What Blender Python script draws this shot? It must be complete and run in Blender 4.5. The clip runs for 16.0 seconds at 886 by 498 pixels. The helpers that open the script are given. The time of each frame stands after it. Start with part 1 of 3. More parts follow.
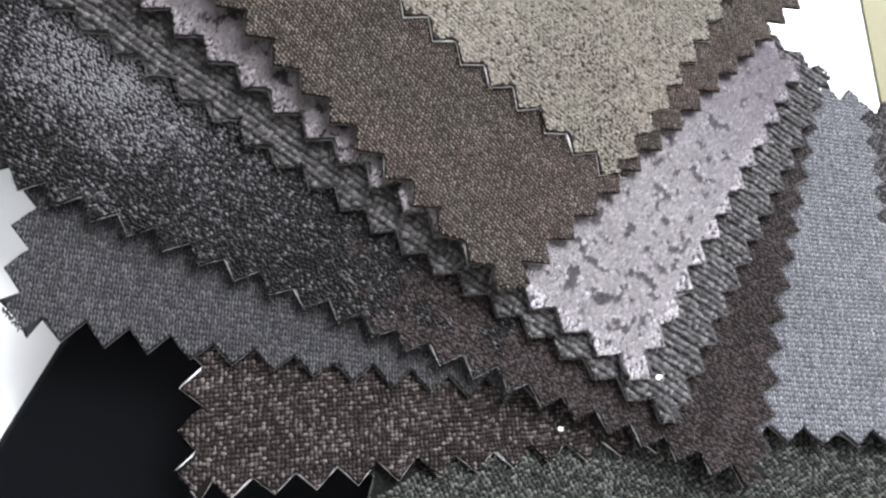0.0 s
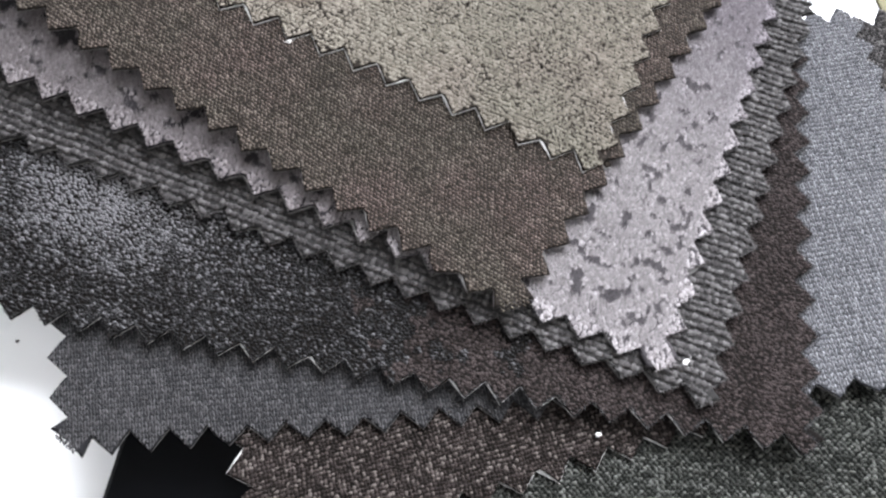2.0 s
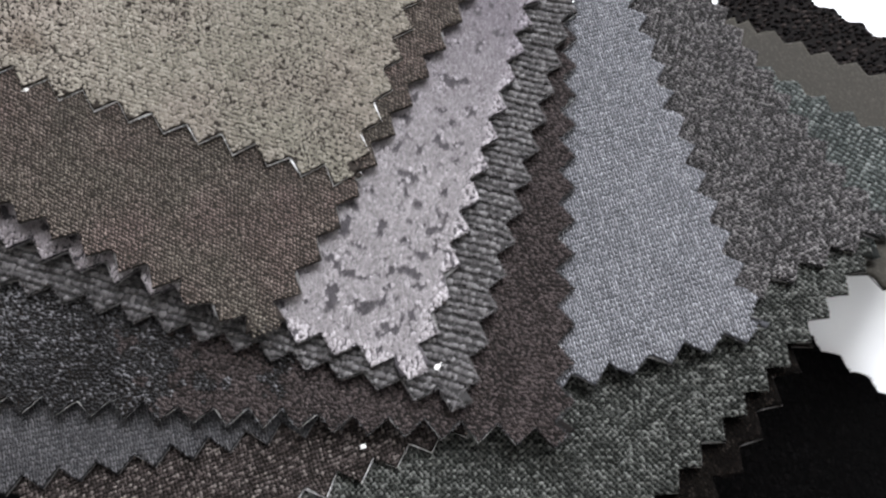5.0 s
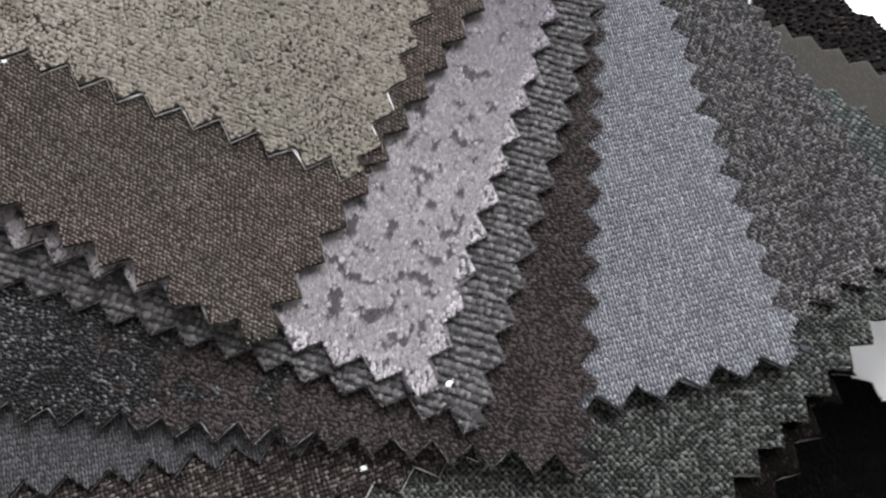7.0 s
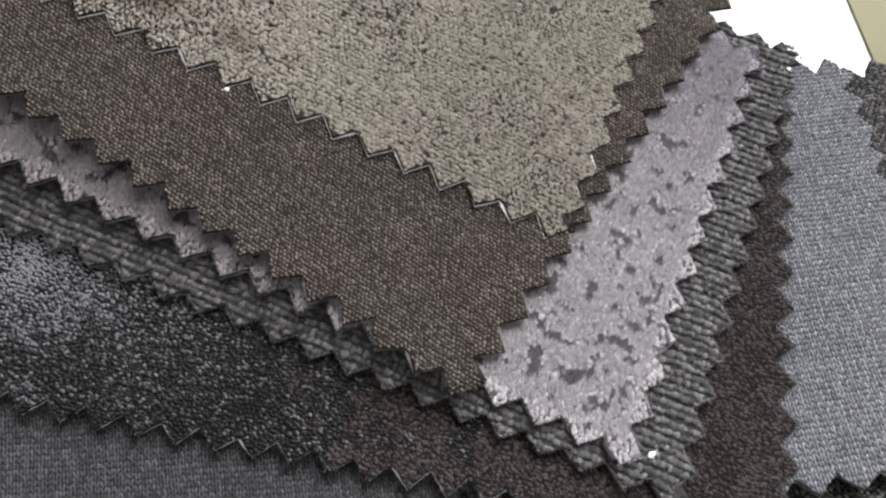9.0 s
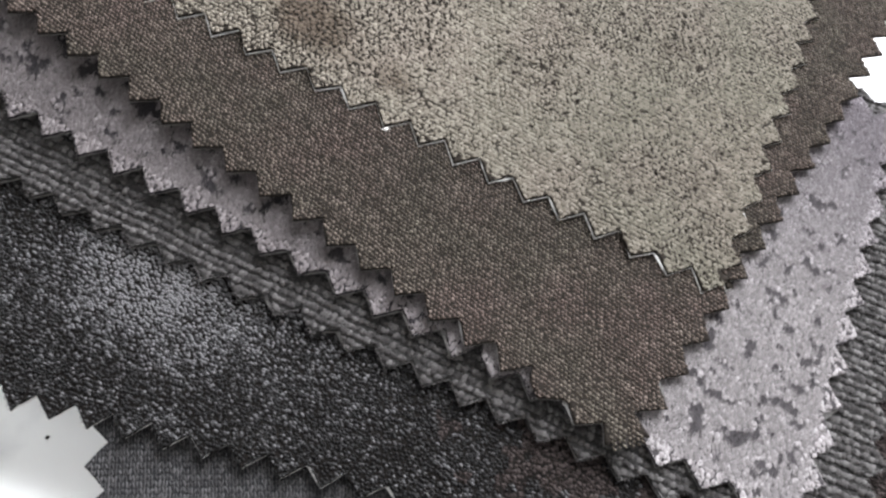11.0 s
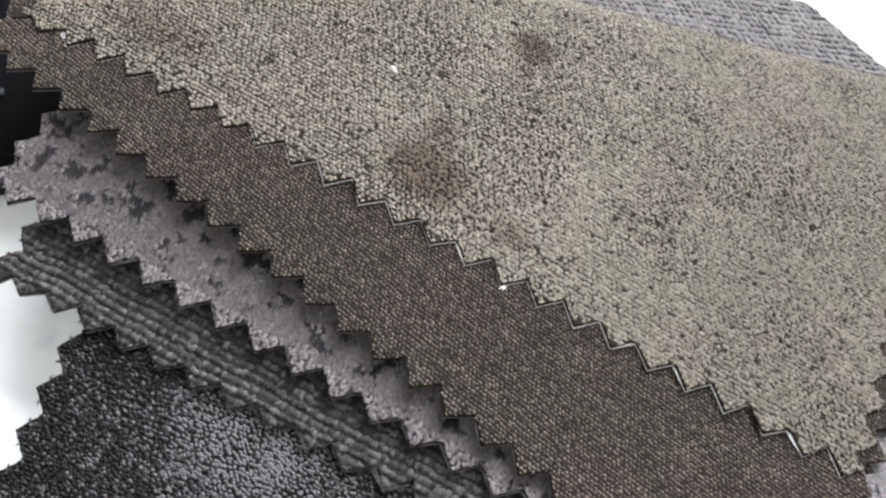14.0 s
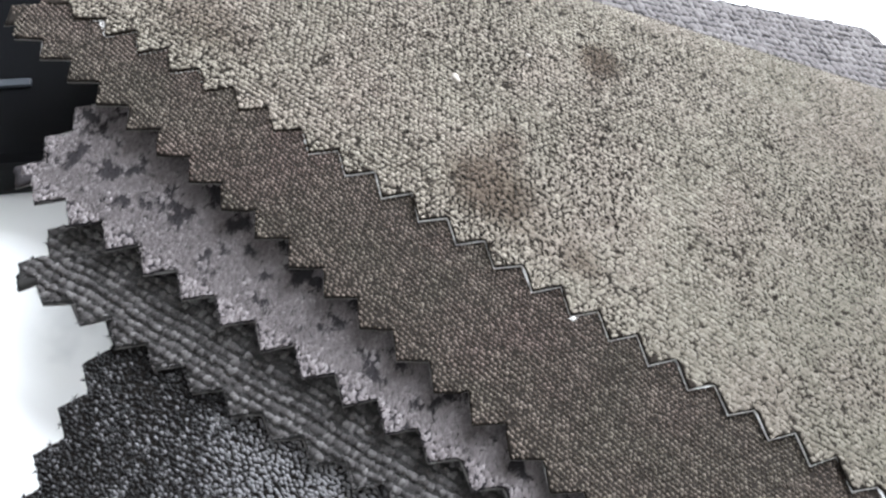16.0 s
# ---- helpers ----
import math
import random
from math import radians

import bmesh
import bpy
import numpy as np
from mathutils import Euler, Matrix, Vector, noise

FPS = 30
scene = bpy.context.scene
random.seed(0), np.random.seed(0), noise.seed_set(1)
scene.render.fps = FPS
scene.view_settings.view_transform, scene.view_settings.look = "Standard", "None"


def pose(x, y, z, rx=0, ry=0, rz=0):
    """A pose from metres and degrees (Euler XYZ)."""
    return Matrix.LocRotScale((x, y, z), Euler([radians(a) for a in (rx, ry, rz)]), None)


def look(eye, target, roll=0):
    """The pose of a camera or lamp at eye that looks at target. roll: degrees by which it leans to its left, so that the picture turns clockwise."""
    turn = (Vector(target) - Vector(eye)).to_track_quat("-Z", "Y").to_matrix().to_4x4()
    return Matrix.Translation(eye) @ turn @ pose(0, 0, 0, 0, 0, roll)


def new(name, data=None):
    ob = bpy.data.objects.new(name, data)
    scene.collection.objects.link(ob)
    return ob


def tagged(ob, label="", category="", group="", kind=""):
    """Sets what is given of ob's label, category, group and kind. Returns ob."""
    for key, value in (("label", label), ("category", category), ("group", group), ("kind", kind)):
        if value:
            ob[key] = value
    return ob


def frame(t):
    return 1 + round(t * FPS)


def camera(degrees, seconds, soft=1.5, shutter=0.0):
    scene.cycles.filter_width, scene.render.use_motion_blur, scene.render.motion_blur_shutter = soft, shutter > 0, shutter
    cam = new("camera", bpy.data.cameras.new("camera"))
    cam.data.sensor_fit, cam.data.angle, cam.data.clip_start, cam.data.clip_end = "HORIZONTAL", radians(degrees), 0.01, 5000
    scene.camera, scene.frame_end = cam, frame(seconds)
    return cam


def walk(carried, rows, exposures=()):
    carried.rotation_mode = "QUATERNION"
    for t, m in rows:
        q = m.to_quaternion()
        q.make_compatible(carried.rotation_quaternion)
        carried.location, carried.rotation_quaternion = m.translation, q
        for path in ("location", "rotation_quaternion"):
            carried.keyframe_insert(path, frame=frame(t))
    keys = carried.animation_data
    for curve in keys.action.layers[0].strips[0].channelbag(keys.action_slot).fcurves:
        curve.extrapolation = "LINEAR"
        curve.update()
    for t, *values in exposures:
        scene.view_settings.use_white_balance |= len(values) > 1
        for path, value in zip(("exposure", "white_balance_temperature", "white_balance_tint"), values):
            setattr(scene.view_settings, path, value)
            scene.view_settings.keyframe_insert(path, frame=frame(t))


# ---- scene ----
MM = 0.001
cam = camera(67.4, 16.0, soft=2.4)
METRES, EYE, TILT, LEAN, TURN = 0.19, 0.11, -78.172, -11.584, 0.0
ROWS = [
    (0.0, 0.0, 0.0, 0.0, -0.0, 0.0, -0.0),
    (0.5, 0.0032, -0.0028, -0.0031, -0.22, 0.2, -0.01),
    (1.0, 0.0074, -0.0049, -0.0039, -0.02, 0.52, 0.86),
    (1.5, 0.0217, -0.004, 0.0137, 2.93, 0.13, 5.73),
    (2.0, 0.0726, -0.0027, 0.0286, 6.31, 0.18, 13.64),
    (2.5, 0.1419, 0.0024, 0.0293, 7.5, -0.25, 18.37),
    (3.0, 0.1806, -0.0044, 0.0301, 7.9, -0.15, 19.96),
    (3.5, 0.2207, -0.0019, 0.0188, 8.3, -0.08, 21.17),
    (4.0, 0.2657, 0.0207, 0.0136, 7.37, -0.43, 20.38),
    (4.5, 0.2964, 0.0289, -0.0025, 7.62, -1.78, 20.33),
    (5.0, 0.305, 0.0252, -0.0024, 7.33, -1.77, 20.25),
    (7.5, 0.2531, 0.076, 0.0204, 5.99, -1.87, 16.76),
    (8.0, 0.1982, 0.0653, 0.04, 6.99, -1.23, 15.24),
    (8.5, 0.1575, 0.0669, 0.0502, 6.37, -0.39, 13.81),
    (9.0, 0.1172, 0.0546, 0.0719, 5.87, 0.7, 12.59),
    (11.5, -0.0286, 0.0509, 0.0879, 6.63, 9.03, 9.24),
    (12.0, -0.0438, 0.0431, 0.1045, 6.48, 11.38, 8.65),
    (12.5, -0.0406, 0.0509, 0.1211, 6.61, 11.19, 8.2),
    (13.0, -0.0387, 0.0485, 0.1319, 6.46, 11.18, 8.26),
    (13.5, -0.0633, 0.0406, 0.1523, 6.24, 11.71, 8.24),
    (14.0, -0.0946, 0.0602, 0.1729, 5.5, 12.37, 7.94),
    (14.5, -0.1162, 0.0762, 0.1951, 5.56, 12.87, 8.22),
    (15.0, -0.1639, 0.073, 0.208, 3.8, 14.12, 6.1),
    (15.5, -0.1522, 0.1036, 0.2059, 3.4, 13.23, 6.09),
    (16.0, -0.1518, 0.0967, 0.1955, 4.25, 13.4, 5.74),
]
walk(cam, [(t, pose(0, 0, EYE, TILT, LEAN, TURN) @ pose(METRES * x, METRES * y, METRES * z, 90 + pitch, roll, yaw)) for t, x, y, z, yaw, pitch, roll in ROWS],
     exposures=((0.0, -0.05, 6280, 12), (2.0, -0.15, 6320, 12), (3.0, -0.38, 6400, 12), (4.0, -0.44, 6400, 12), (5.0, -0.42, 6380, 12), (8.0, -0.56, 6450, 12),
                (9.5, -0.45, 6500, 11), (12.5, -0.26, 6480, 10), (14.0, -0.30, 6400, 9), (15.0, -0.28, 6300, 9), (15.5, -0.12, 6180, 9), (16.0, -0.03, 6180, 9)))

# ---- light: daylight from one window beyond the table ----
world = bpy.data.worlds.new("sky")
world.use_nodes = True
scene.world = world
sky = world.node_tree.nodes.new("ShaderNodeTexSky")
sky.sky_type, sky.sun_disc = "NISHITA", False
sky.sun_elevation, sky.sun_rotation = radians(48), radians(200)
back = world.node_tree.nodes["Background"]
world.node_tree.links.new(sky.outputs[0], back.inputs[0])
back.inputs[1].default_value = 0.1
lamp = bpy.data.lights.new("window_daylight", "AREA")
lamp.shape, lamp.size, lamp.size_y, lamp.energy, lamp.color = "RECTANGLE", 1.3, 0.82, 127.0, (0.95, 0.965, 1.0)
new("window_daylight", lamp).matrix_world = look((0.70, 1.03, 0.93), (0.02, 0.03, 0.0))


# ---- materials ----
CLOTH = 0.36  # the dyed cloths are about a third as light as the plain colours written below
class Nodes:
    """A short way to write node arithmetic for one material."""

    def __init__(self, name, gain=1.0):
        self.gain = gain
        self.mat = bpy.data.materials.new(name)
        self.mat.use_nodes = True
        self.tree = self.mat.node_tree
        self.bsdf = self.tree.nodes["Principled BSDF"]

    def put(self, socket, value):
        if isinstance(value, bpy.types.NodeSocket):
            self.tree.links.new(value, socket)
        else:
            socket.default_value = value

    def m(self, op, a, b=0.0, c=0.0):
        n = self.tree.nodes.new("ShaderNodeMath")
        n.operation = op
        for s, v in zip(n.inputs, (a, b, c)):
            self.put(s, v)
        return n.outputs[0]

    def uv(self):
        s = self.tree.nodes.new("ShaderNodeSeparateXYZ")
        c = self.tree.nodes.new("ShaderNodeTexCoord")
        self.tree.links.new(c.outputs["UV"], s.inputs[0])
        return s.outputs[0], s.outputs[1]

    def vec(self, x, y, z=0.0):
        n = self.tree.nodes.new("ShaderNodeCombineXYZ")
        for s, v in zip(n.inputs, (x, y, z)):
            self.put(s, v)
        return n.outputs[0]

    def noise(self, vector, scale, detail=2.0, rough=0.5):
        n = self.tree.nodes.new("ShaderNodeTexNoise")
        self.put(n.inputs["Vector"], vector)
        n.inputs["Scale"].default_value, n.inputs["Detail"].default_value = scale, detail
        n.inputs["Roughness"].default_value = rough
        return n.outputs[0]

    def fibre(self, u, v, along=1.0, across=1.0):
        """Sharp single-fibre contrast, about -0.5 to 0.5."""
        n = self.noise(self.vec(self.m("MULTIPLY", u, along), self.m("MULTIPLY", v, across), 2.0), 4.2, 4.0, 0.85)
        return self.m("MULTIPLY", self.m("SUBTRACT", n, 0.5), 1.8)

    def cells(self, vector, scale, feature="F1", out="Distance", jitter=1.0):
        n = self.tree.nodes.new("ShaderNodeTexVoronoi")
        n.feature = feature
        self.put(n.inputs["Vector"], vector)
        n.inputs["Scale"].default_value, n.inputs["Randomness"].default_value = scale, jitter
        return n.outputs[out]

    def rand(self, vector):
        n = self.tree.nodes.new("ShaderNodeTexWhiteNoise")
        n.noise_dimensions = "3D"
        self.put(n.inputs["Vector"], vector)
        return n.outputs["Value"]

    def ramp(self, f, *stops):
        n = self.tree.nodes.new("ShaderNodeValToRGB")
        while len(n.color_ramp.elements) < len(stops):
            n.color_ramp.elements.new(0.5)
        for e, (p, c) in zip(n.color_ramp.elements, stops):
            e.position, e.color = p, (*(x * self.gain for x in c), 1)
        self.put(n.inputs[0], f)
        return n.outputs[0]

    def mix(self, f, a, b, kind="MIX"):
        n = self.tree.nodes.new("ShaderNodeMix")
        n.data_type, n.blend_type = "RGBA", kind
        self.put(n.inputs[0], f)
        for s, v in ((n.inputs[6], a), (n.inputs[7], b)):
            self.put(s, v if isinstance(v, bpy.types.NodeSocket) else (*v, 1))
        return n.outputs[2]

    def scale(self, colour, f):
        n = self.tree.nodes.new("ShaderNodeVectorMath")
        n.operation = "SCALE"
        self.put(n.inputs[0], colour)
        self.put(n.inputs["Scale"], f)
        return n.outputs[0]

    def done(self, colour, height=None, depth=0.2, rough=0.85, sheen=0.0, strength=1.0, sheen_tint=(1, 1, 1), spec=0.06):
        self.put(self.bsdf.inputs["Base Color"], colour if isinstance(colour, bpy.types.NodeSocket) else (*colour, 1))
        self.put(self.bsdf.inputs["Roughness"], rough)
        self.bsdf.inputs["Specular IOR Level"].default_value = spec
        self.bsdf.inputs["Sheen Weight"].default_value = sheen
        self.bsdf.inputs["Sheen Roughness"].default_value = 0.4
        self.bsdf.inputs["Sheen Tint"].default_value = (*sheen_tint, 1)
        if height is not None:
            n = self.tree.nodes.new("ShaderNodeBump")
            n.inputs["Strength"].default_value, n.inputs["Distance"].default_value = strength, depth * MM
            self.put(n.inputs["Height"], height)
            self.tree.links.new(n.outputs[0], self.bsdf.inputs["Normal"])
        return self.mat


def blob(k, u, v, u0, v0, ru, rv):
    du, dv = k.m("DIVIDE", k.m("SUBTRACT", u, u0), ru), k.m("DIVIDE", k.m("SUBTRACT", v, v0), rv)
    return k.m("POWER", 2.718, k.m("MULTIPLY", k.m("ADD", k.m("MULTIPLY", du, du), k.m("MULTIPLY", dv, dv)), -1.0))


def pile_fabric(name, lo, mid, hi, size, depth=0.6, sheen=0.4, mottle=0.3, patch=0.05, spec=0.1, rough=0.75, gain=1.0):
    """Short nubby pile with tufts of that size in mm."""
    k = Nodes(name, CLOTH * gain)
    u, v = k.uv()
    base = k.vec(u, v)
    wob = k.m("MULTIPLY", k.m("SUBTRACT", k.noise(base, 0.9), 0.5), 1.2)
    p = k.vec(k.m("ADD", u, wob), k.m("SUBTRACT", v, wob))
    dist = k.cells(p, 1.0 / size)
    tone = k.tree.nodes.new("ShaderNodeSeparateColor")
    k.tree.links.new(k.cells(p, 1.0 / size, "F1", "Color"), tone.inputs[0])
    fine = k.noise(base, 3.5, 3.0, 0.7)
    h = k.m("ADD", k.m("SUBTRACT", 1.0, dist), k.m("MULTIPLY", fine, 0.5))
    # Paler tuft centres, darker gaps: glints and gap shade put into colour.
    seed_ = k.m("MAXIMUM", k.m("SUBTRACT", 1.0, k.m("MULTIPLY", dist, 1.5)), 0.0)
    f = k.m("ADD", 0.08, k.m("MULTIPLY", seed_, k.m("ADD", 0.30, k.m("MULTIPLY", k.m("POWER", tone.outputs[0], 2.0), 1.0))))
    f = k.m("ADD", f, k.m("MULTIPLY", k.m("SUBTRACT", k.noise(base, patch, 2.0), 0.5), mottle * 2))
    f = k.m("ADD", f, k.m("MULTIPLY", k.m("SUBTRACT", fine, 0.5), 0.4))
    f = k.m("ADD", f, k.m("MULTIPLY", k.fibre(u, v), 0.25))
    return k.done(k.ramp(f, (0.1, lo), (0.5, mid), (0.95, hi)), h, depth * 0.45, rough, sheen * 0.4, 1.0, spec=spec)


def yarn(name, lo, mid, hi, bias=1.0, mottle=0.2, patch=0.12, streak=0.0, grain=0.35, spots=(), spot_gain=0.0, tint=None, rough=0.85, spec=0.06, gain=1.0, side=None, spot_tint=None, far_shade=None):
    """Dyed yarn: a tone of its own for every stitch, fibre grain on it and slow patches over the cloth."""
    k = Nodes(name, CLOTH * gain)
    u, v = k.uv()
    base = k.vec(u, v)
    g = k.tree.nodes.new("ShaderNodeNewGeometry")
    c = k.tree.nodes.new("ShaderNodeTexCoord")
    fine = k.noise(c.outputs["Object"], 4500.0, 3.0, 0.75)
    r = k.m("POWER", g.outputs["Random Per Island"], bias)
    f = k.m("ADD", k.m("MULTIPLY", r, 0.75), k.m("MULTIPLY", k.m("SUBTRACT", fine, 0.5), grain * 2))
    f = k.m("ADD", f, k.m("MULTIPLY", k.m("SUBTRACT", k.noise(base, patch, 3.0, 0.6), 0.5), mottle * 2))
    if streak:
        f = k.m("ADD", f, k.m("MULTIPLY", k.m("SUBTRACT", k.noise(k.vec(k.m("MULTIPLY", u, 0.12), v), 0.8, 3.0, 0.6), 0.5), streak * 2))
    spot_sum = 0.0
    for w in spots if spot_tint is not None else ():
        spot_sum = k.m("ADD", spot_sum, k.m("MULTIPLY", blob(k, u, v, *w[:4]), w[4]))
    for w in spots if spot_tint is None else ():
        f = k.m("ADD", f, k.m("MULTIPLY", k.m("MULTIPLY", blob(k, u, v, *w), k.m("ADD", 0.3, k.noise(k.vec(u, v, 9.0), 0.16, 3.0, 0.6))), spot_gain))
    colour = k.ramp(f, (0.0, lo), (0.42, mid), (0.95, hi))
    if tint is not None:
        colour = k.mix(1.0, colour, k.scale(k.ramp(k.noise(k.vec(u, v, 3.0), 0.05, 3.0, 0.6), (0.40, tint[0]), (0.62, tint[1])), 1.0 / (CLOTH * gain)), "MULTIPLY")
    # Ragged dark spots: brushed nap and some shade, put into the colour.
    if spot_tint is not None:
        ragged_ = k.m("MULTIPLY", spot_sum, k.m("ADD", 0.5, k.m("MULTIPLY", k.noise(k.vec(u, k.m("MULTIPLY", v, 1.6), 9.0), 0.22, 5.0, 0.7), 1.1)))
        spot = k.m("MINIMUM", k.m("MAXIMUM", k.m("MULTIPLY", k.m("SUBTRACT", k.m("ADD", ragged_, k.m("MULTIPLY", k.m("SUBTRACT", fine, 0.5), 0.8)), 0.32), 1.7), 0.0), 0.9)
        colour = k.mix(spot, colour, k.scale(k.mix(1.0, colour, spot_tint, "MULTIPLY"), 1.0))
    # Light and shade along the long edge, put into the yarn colour.
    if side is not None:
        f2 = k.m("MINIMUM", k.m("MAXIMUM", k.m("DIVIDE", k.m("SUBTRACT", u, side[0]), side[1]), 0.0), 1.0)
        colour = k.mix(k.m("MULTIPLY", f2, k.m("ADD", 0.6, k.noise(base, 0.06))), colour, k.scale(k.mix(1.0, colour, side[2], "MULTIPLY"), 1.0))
    # Shade on the far nap, put into the colour as a darker tint.
    if far_shade is not None:
        f3 = k.m("MINIMUM", k.m("MAXIMUM", k.m("DIVIDE", k.m("SUBTRACT", v, far_shade[0]), far_shade[1]), 0.0), 1.0)
        colour = k.mix(k.m("MULTIPLY", f3, k.m("ADD", 0.55, k.noise(base, 0.12))), colour, k.scale(k.mix(1.0, colour, far_shade[2], "MULTIPLY"), 1.0))
    return k.done(colour, None, 0.1, rough, 0.0, 1.0, spec=spec)


def plain_mat(name, colour, rough=0.6, grain=0.08, spec=0.4, scale=80.0):
    k = Nodes(name)
    c = k.tree.nodes.new("ShaderNodeTexCoord")
    n = k.noise(c.outputs["Object"], scale, 4.0, 0.6)
    shade = k.m("ADD", 1.0 - grain, k.m("MULTIPLY", n, grain * 2))
    return k.done(k.scale((*colour,), shade), n, 0.05, rough, 0.0, 0.3, spec=spec)


def table_white():
    k = Nodes("white_marbled_laminate")
    c = k.tree.nodes.new("ShaderNodeTexCoord")
    n = k.noise(c.outputs["Object"], 26.0, 5.0, 0.6)
    fine = k.noise(c.outputs["Object"], 400.0, 2.0)
    colour = k.ramp(n, (0.30, (0.68, 0.70, 0.71)), (0.42, (0.86, 0.875, 0.875)), (0.7, (0.89, 0.90, 0.90)))
    return k.done(colour, fine, 0.02, 0.35, 0.0, 0.2, spec=0.4)


# Brushed-nap spots; the broad one also puts duller light into the colour.
NAP_AND_SHADE = ((80.5, 11.0, 6.0, 4.5, 0.8), (82.0, 20.0, 4.5, 4.0, 0.55), (76.5, 45.5, 4.5, 4.0, 1.2), (75.0, 38.0, 3.0, 4.0, 0.4), (63.0, 8.0, 4.0, 3.0, 0.45), (24.0, 41.0, 5.0, 3.0, 0.45),
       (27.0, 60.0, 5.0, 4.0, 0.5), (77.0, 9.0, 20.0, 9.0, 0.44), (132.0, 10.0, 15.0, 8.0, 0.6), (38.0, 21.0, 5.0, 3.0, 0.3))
# The _ground tones are darkened: gap shade under the stitches, put into colour.
A_MAT = yarn("taupe_ground", (0.024, 0.020, 0.016), (0.060, 0.050, 0.041), (0.13, 0.112, 0.093), grain=0.5)
A_YARN = yarn("taupe_chenille_yarn", (0.232, 0.211, 0.177), (0.322, 0.296, 0.250), (0.402, 0.374, 0.321), 1.0, 0.28, 0.10, 0.0, 0.42, NAP_AND_SHADE, tint=((0.99, 1.0, 0.955), (1.025, 0.99, 0.972)), side=(25.0, 55.0, (1.46, 1.43, 1.46)), spot_tint=(0.44, 0.38, 0.35))
B_MAT = yarn("brown_ground", (0.034, 0.028, 0.024), (0.062, 0.052, 0.045), (0.095, 0.082, 0.072), grain=0.5)
B_YARN = yarn("brown_melange_yarn", (0.108, 0.091, 0.080), (0.202, 0.171, 0.151), (0.350, 0.303, 0.271), 1.0, 0.16, 0.2, 0.44, 0.36, tint=((0.97, 1.0, 0.92), (1.09, 0.985, 0.975)))
# The velvet darkens along its strip: shade and nap, put into the colour.
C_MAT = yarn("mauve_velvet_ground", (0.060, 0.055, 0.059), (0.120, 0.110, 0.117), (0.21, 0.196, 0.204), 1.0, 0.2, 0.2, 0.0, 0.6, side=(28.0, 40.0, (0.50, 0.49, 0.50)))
C_YARN = yarn("mauve_velvet_tufts", (0.36, 0.330, 0.338), (0.58, 0.540, 0.548), (0.87, 0.828, 0.838), 1.0, 0.16, 0.12, 0.0, 0.30, side=(28.0, 40.0, (0.58, 0.56, 0.56)), far_shade=(34.0, 42.0, (0.60, 0.58, 0.62)))
RIB = 1.3
D_MAT = yarn("charcoal_ground", (0.024, 0.023, 0.022), (0.048, 0.046, 0.045), (0.085, 0.082, 0.080), grain=0.5)
D_YARN = yarn("charcoal_chenille_yarn", (0.086, 0.081, 0.080), (0.172, 0.164, 0.162), (0.36, 0.348, 0.344), 1.1, 0.2, 0.15, 0.0, 0.55, side=(25.0, 30.0, (0.82, 0.81, 0.81)))
# Worn nap and the sheen on it, both painted as paler stitches.
WORN_SHEEN = ((118.0, 20.0, 22.0, 10.0), (128.0, 24.0, 10.0, 7.0))
E_MAT = yarn("suede_ground", (0.006, 0.0052, 0.005), (0.018, 0.015, 0.014), (0.045, 0.039, 0.036), grain=0.6, mottle=0.3)
# The rare pale stitches are glints put into the yarn colour.
E_YARN = yarn("charcoal_pile_yarn", (0.008, 0.0077, 0.0078), (0.031, 0.0297, 0.030), (0.32, 0.315, 0.326), 1.9, 0.30, 0.07, 0.0, 0.45, WORN_SHEEN, 0.70, rough=0.55, spec=0.18)
E_SUEDE = yarn("brown_suede_yarn", (0.038, 0.030, 0.028), (0.084, 0.067, 0.064), (0.16, 0.130, 0.125), 1.0, 0.22, 0.12, 0.0, 0.5)
F_MAT = yarn("mid_grey_ground", (0.020, 0.020, 0.022), (0.034, 0.034, 0.037), (0.055, 0.055, 0.06), grain=0.5)
F_YARN = yarn("mid_grey_yarn", (0.070, 0.068, 0.0695), (0.117, 0.114, 0.1165), (0.195, 0.191, 0.194), 1.0, 0.2, 0.12, 0.0, 0.4)
G_MAT = yarn("tweed_ground", (0.006, 0.005, 0.0045), (0.014, 0.011, 0.009), (0.03, 0.024, 0.02), grain=0.5)
G_YARN = yarn("brown_tweed_yarn", (0.036, 0.029, 0.027), (0.105, 0.084, 0.078), (0.38, 0.335, 0.305), 1.6, 0.15, 0.1, 0.0, 0.4)
H_MAT = yarn("light_grey_ground", (0.045, 0.0455, 0.050), (0.085, 0.087, 0.095), (0.14, 0.143, 0.155), grain=0.5)
H_YARN = yarn("light_grey_yarn", (0.300, 0.302, 0.320), (0.430, 0.433, 0.458), (0.565, 0.569, 0.598), 1.0, 0.12, 0.12, 0.0, 0.32)
I_MAT = yarn("tweed_dark_ground", (0.006, 0.006, 0.006), (0.014, 0.0135, 0.013), (0.03, 0.029, 0.028), grain=0.5)
I_YARN = yarn("dark_grey_tweed_yarn", (0.040, 0.037, 0.0365), (0.160, 0.149, 0.147), (0.47, 0.447, 0.436), 1.1, 0.10, 0.1, 0.0, 0.35)
J_MAT = yarn("green_grey_ground", (0.006, 0.007, 0.006), (0.013, 0.014, 0.012), (0.026, 0.028, 0.025), grain=0.5)
J_YARN = yarn("green_grey_yarn", (0.036, 0.0375, 0.0335), (0.116, 0.1195, 0.107), (0.33, 0.338, 0.310), 1.2, 0.25, 0.12, 0.0, 0.4)
